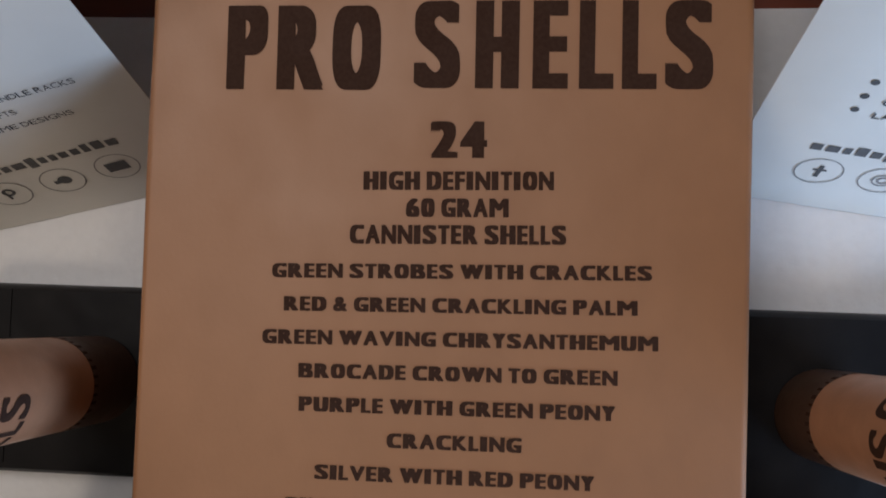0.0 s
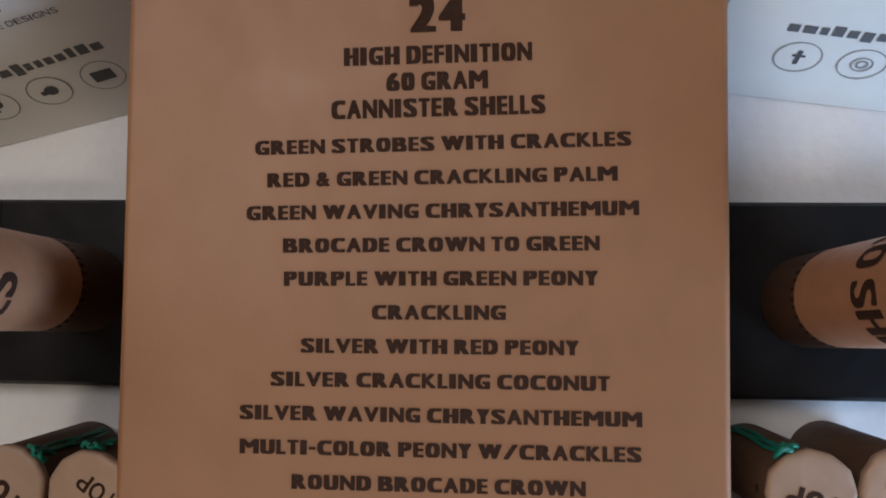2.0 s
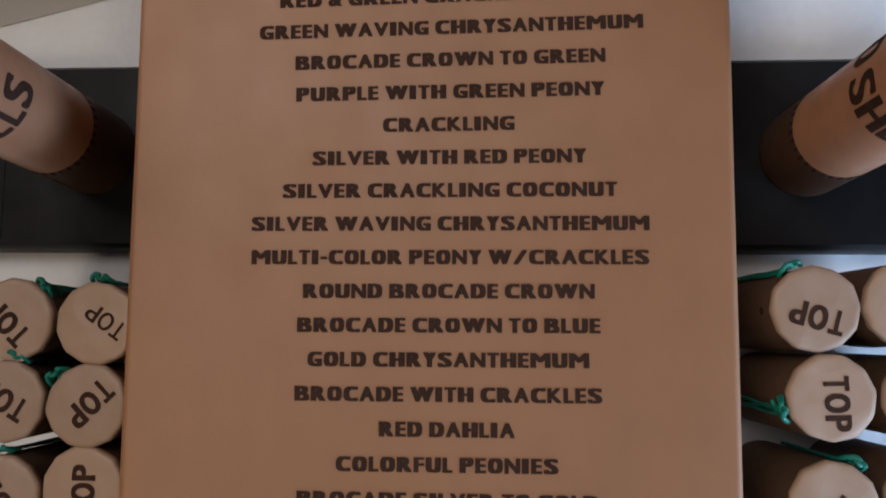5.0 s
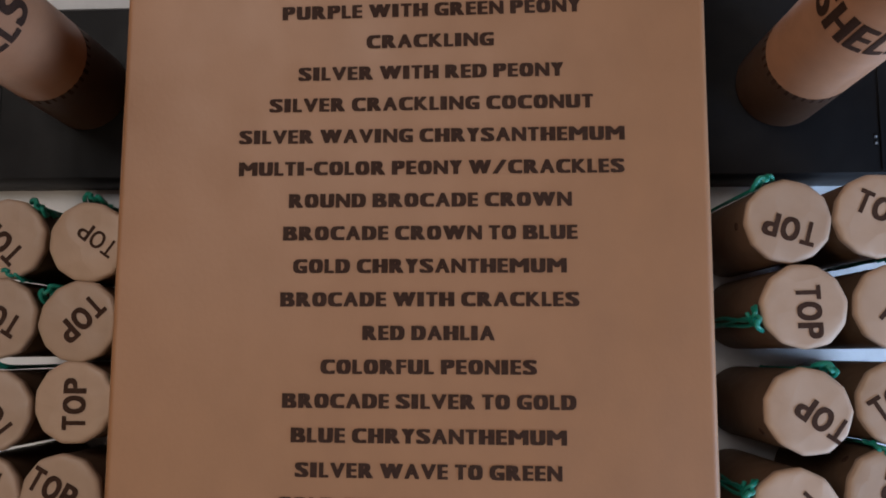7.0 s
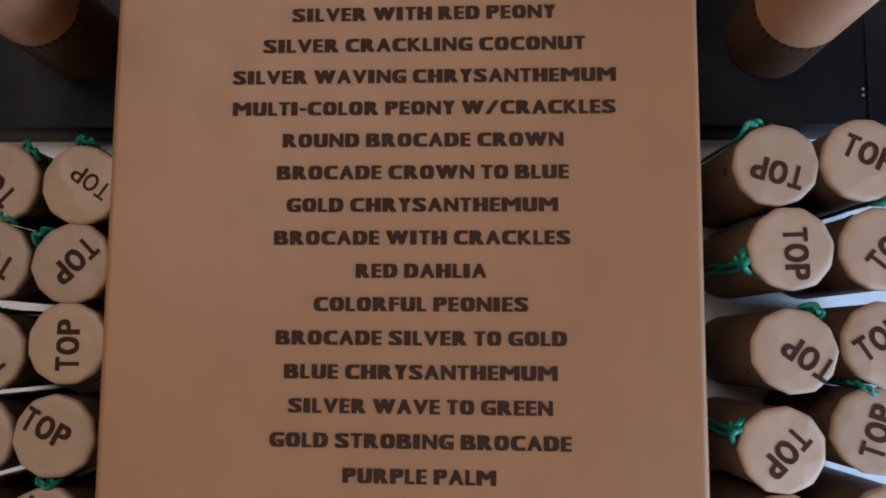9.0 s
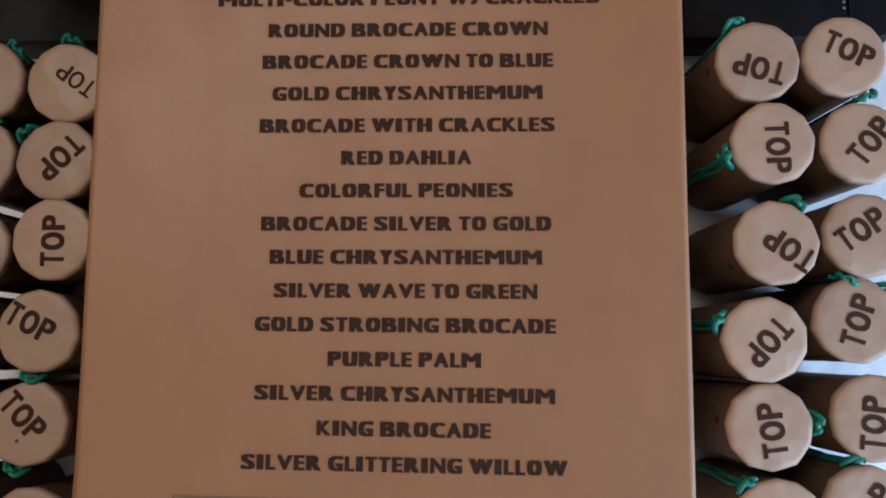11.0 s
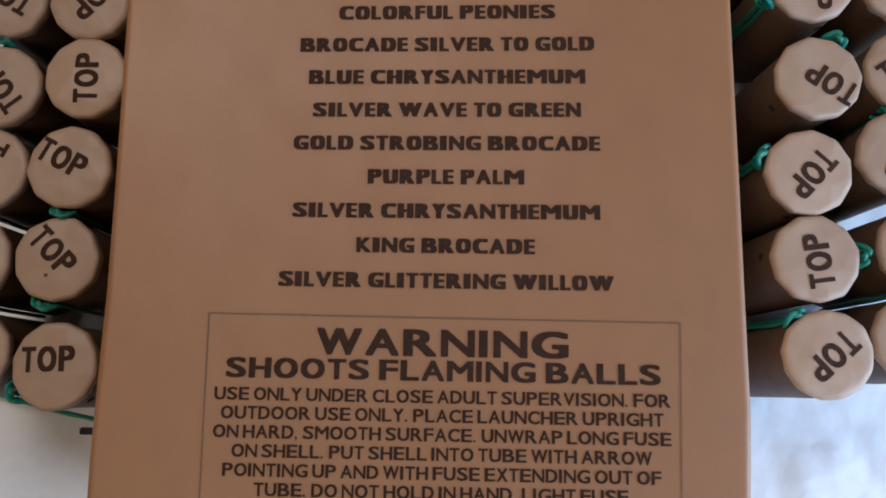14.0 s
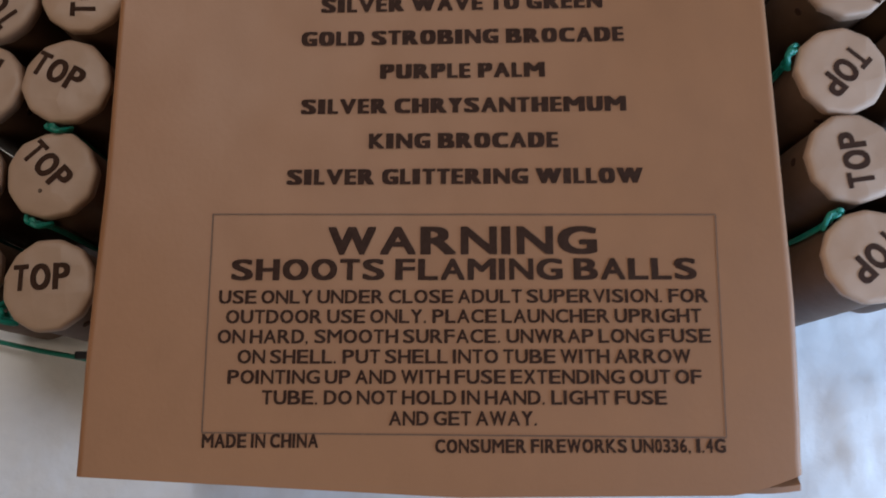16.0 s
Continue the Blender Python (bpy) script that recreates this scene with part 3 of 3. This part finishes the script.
    for da, dr, sway in ((-0.12, 0.0013, 0.10), (0.0, 0.0015, -0.08), (0.11, 0.0013, 0.06)):
        cord(bm, glide([at(da * 0.6, dr + 0.001, z - 0.002), at(da + sway, dr, 0.07), at(da - sway * 0.5, dr, 0.04), at(da + sway * 0.3, dr, 0.012)], 4), 0.001, 6)
    part("fuse", moved(bm, tilt), FUSE, thing, "green fuse cord tied in a loop", smooth=True)
    hole = moved(lathe([(0, 0), (0.0021, 0), (0.0021, 0.0004), (0, 0.0004)], 12), pose(0, 0, h - 0.016) @ pose(0, 0, 0, 0, 0, HOLES.get(seed, fuse + 95)) @ pose(r - 0.0005, 0, 0, 0, 90, 0))
    part("vent_hole", moved(hole, tilt), INK, body, "small dark hole in the body")
    return thing


SHELLS = (
    (0.1843, -0.1657, 0.0965, 164, 118), (0.1904, -0.2100, 0.0970, -88, 197), (0.1900, -0.2625, 0.0965, 145, 62),
    (0.1823, -0.3123, 0.0968, 227, 158), (0.1830, -0.3563, 0.0964, 97, 5), (0.1864, -0.4035, 0.0966, 222, 128),
    (0.2297, -0.1632, 0.0966, -25, -62), (0.2369, -0.2100, 0.0964, 50, 20), (0.2355, -0.2587, 0.0968, 33, 250),
    (0.2290, -0.3025, 0.0963, 72, 40), (0.2354, -0.3513, 0.0967, 84, -30),
    (-0.1872, -0.1752, 0.0965, 145, 88), (-0.1900, -0.2181, 0.0967, 225, 140), (-0.1901, -0.2608, 0.0965, 90, 20),
    (-0.1945, -0.3096, 0.0967, -27, 262), (-0.1976, -0.3575, 0.0964, -45, 256), (-0.1943, -0.4115, 0.0966, 2, 214),
    (-0.2326, -0.1735, 0.0966, 135, 50), (-0.2346, -0.2165, 0.0964, 150, 80), (-0.2350, -0.2655, 0.0967, 128, 95),
    (-0.2385, -0.3103, 0.0965, -112, 240), (-0.2434, -0.3575, 0.0966, 30, 265), (-0.2395, -0.4050, 0.0964, 110, 225),
    (0.2296, -0.3960, 0.0965, 55, 100),
)
WORD_OFF = ((0, -14), (6, -9), (20, -12), (3, -4), (2, -4), (4, -2), (6, 10), (10, 3), (-10, 10), (0, 0), (-5, -8), (17, 0), (8, 4), (4, -3), (-12, 15), (-5, 14), (-9, 12), (-8, -5), (0, 3), (6, -8), (5, 6), (-4, 0), (0, 5), (3, 0))
for k, (x, y, top, word, fuse) in enumerate(SHELLS):
    shell(x, y, top, word, fuse, 0.0003 * WORD_OFF[k][0], 0.0003 * WORD_OFF[k][1], k)

# a loose fuse in front of the shells, from the white cover up to the side of the carton
bm = bmesh.new()
cord(bm, glide([(-0.33, -0.4120, 0.0012), (-0.29, -0.4215, 0.0025), (-0.2614, -0.4282, 0.0085), (-0.2350, -0.4340, 0.0160), (-0.2070, -0.4392, 0.0220), (-0.1800, -0.4440, 0.0245), (-0.1580, -0.4475, 0.0255)]), 0.0014)
tagged(part("loose_fuse", bm, FUSE, None, smooth=True), "green fuse cord running from the white cover to the carton", "fuse")

# ---- standing flyers ----


def flyer(origin, along, shift, skew):
    """A sheet folded into a tent: printed front leaning back, plain rear. along: direction of its foot; shift: where the foot's left end lies from origin."""
    ux, uy = along
    turn = math.degrees(math.atan2(uy, ux))
    lean, wide, tall, t = 68.0, 0.236, 0.27, 0.0007
    thing = base_of("flyer", Matrix.Translation((*origin, 0)) @ pose(0, 0, 0, 0, 0, turn) @ pose(shift, 0, 0), "white printed paper flyer folded to stand as a tent", "flyer", "standing flyers")
    up = pose(0, 0, 0, lean, 0, 0)
    ink_up = up @ Matrix.Translation((wide * (0.85 if skew else 0.1), 0.0025, 0)) @ pose(0, 0, 0, 0, 0, skew) @ Matrix.Translation((-wide * (0.85 if skew else 0.1), 0, 0))
    bm = bmesh.new()
    nx, ny = 24, 24
    rows = [[bm.verts.new((wide * i / nx, tall * j / ny, 0.0016 * math.sin(math.pi * i / nx) * math.sin(math.pi * j / ny))) for i in range(nx + 1)] for j in range(ny + 1)]
    for a, b in zip(rows, rows[1:]):
        for i in range(nx):
            bm.faces.new((a[i], a[i + 1], b[i + 1], b[i]))
    under = bmesh.ops.extrude_face_region(bm, geom=bm.faces[:])
    for v in under["geom"]:
        if isinstance(v, bmesh.types.BMVert):
            v.co.z -= t
    bmesh.ops.recalc_face_normals(bm, faces=bm.faces)
    front = part("front_sheet", moved(bm, up), PAPER, thing, smooth=True)
    top_y, top_z = tall * math.cos(radians(lean)), tall * math.sin(radians(lean))
    back = block(0, wide, 0, tall * 0.98, -t, 0)
    part("rear_sheet", moved(back, Matrix.Translation((0, top_y + 0.001, top_z)) @ pose(0, 0, 0, -lean, 0, 0) @ Matrix.Diagonal((1, 1, 1, 1))), PAPER, thing)

    def lift(u, v):
        return 0.0016 * math.sin(math.pi * u / wide) * math.sin(math.pi * v / tall) + 0.0004

    def flat(u0, u1, v0, v1):
        bm = bmesh.new()
        z = max(lift(u0, v0), lift(u1, v1), lift(u0, v1), lift(u1, v0))
        bm.faces.new([bm.verts.new((u, v, z)) for u, v in ((u0, v0), (u1, v0), (u1, v1), (u0, v1))])
        return bm

    def ring(u, v, r0, r1, n=40):
        bm = bmesh.new()
        z = lift(u, v) + 0.0001
        a = [[bm.verts.new((u + r * math.cos(2 * math.pi * k / n), v + r * math.sin(2 * math.pi * k / n), z)) for k in range(n)] for r in (r0, r1)]
        for k in range(n):
            j = (k + 1) % n
            bm.faces.new((a[0][k], a[1][k], a[1][j], a[0][j]))
        return bm

    for k in range(5):
        u, v = 0.0492 + 0.0357 * k, 0.0395
        badge = part("badge_ring", moved(ring(u, v, 0.0126, 0.0134), ink_up), LINE_INK, front, "thin printed circle")
        shapes = [
            [flat(u - 0.0012, u + 0.0014, v - 0.0062, v + 0.006), flat(u - 0.0036, u + 0.004, v + 0.0004, v + 0.0022)],
            [ring(u, v, 0.0022, 0.0036), ring(u, v, 0.0052, 0.0062)],
            [ring(u + 0.0006, v + 0.0016, 0.002, 0.004), flat(u - 0.0026, u - 0.0008, v - 0.006, v + 0.004)],
            [ring(u + 0.0012, v, 0.0, 0.0042), flat(u - 0.0058, u + 0.001, v - 0.0028, v + 0.0008)],
            [flat(u - 0.0068, u + 0.0068, v - 0.0046, v + 0.0046)],
        ][k]
        part("badge_mark", moved(joined(shapes), ink_up), GREY_INK if k != 1 else LINE_INK, front, "plain dark mark in the circle")
    # contact line, as plain bars
    bars, u = [], 0.036
    rnd = random.Random(5)
    while u < 0.204:
        w = rnd.uniform(0.0042, 0.0072)
        bars.append(flat(u, u + w, 0.0607 - (0.002 if rnd.random() < 0.2 else 0.0), 0.0667 + (0.002 if rnd.random() < 0.2 else 0.0)))
        u += w + 0.0021
    for bar in bars:
        part("print_bar", moved(bar, ink_up), BAR_INK, front)
    for v, words, u1, width in ((0.1195, "CANDLE RACKS", 0.2150, 0.051), (0.1080, "FTS", 0.174, 0.0105), (0.0965, "TIME DESIGNS", 0.2000, 0.049)):
        part("bullet", moved(ring(0.0432, v + 0.0050, 0.0, 0.0021, 20), ink_up), GREY_INK, front)
        text = moved(lettering(words, width, 0.0042, "thin"), pose(u1 - width / 2, v, lift(u1 - width / 2, v) + 0.0003))
        part("printed_line", moved(text, ink_up), GREY_INK, front, "dark printed lettering")
        start = {"FTS": ("CU", 0.0098), "TIME DESIGNS": ("LAYO", 0.0205)}.get(words)
        u = 0.053
        if start:
            text = moved(lettering(start[0], start[1], 0.0046, "plain"), pose(u + start[1] / 2, v, lift(u, v) + 0.0003))
            part("printed_line", moved(text, ink_up), GREY_INK, front, "dark printed lettering")
            u += start[1] + 0.0014
        bars = []
        while u < u1 - width - 0.006:
            w = rnd.uniform(0.004, 0.005)
            bars += [flat(u, u + 0.0009, v, v + 0.0046), flat(u + 0.0009, u + w - 0.0009, v + 0.0018, v + 0.0028), flat(u + w - 0.0009, u + w, v, v + 0.0046)]
            u += w + 0.0014
        part("printed_line", moved(joined(bars), ink_up), GREY_INK, front, "line of print as dark bars")
    return thing


flyer((-0.212, 0.048), (0.098, 0.024), 0.0475 - 0.236, 2.5)
flyer((0.175, 0.057), (0.078, -0.010), -0.0275, 0.0)
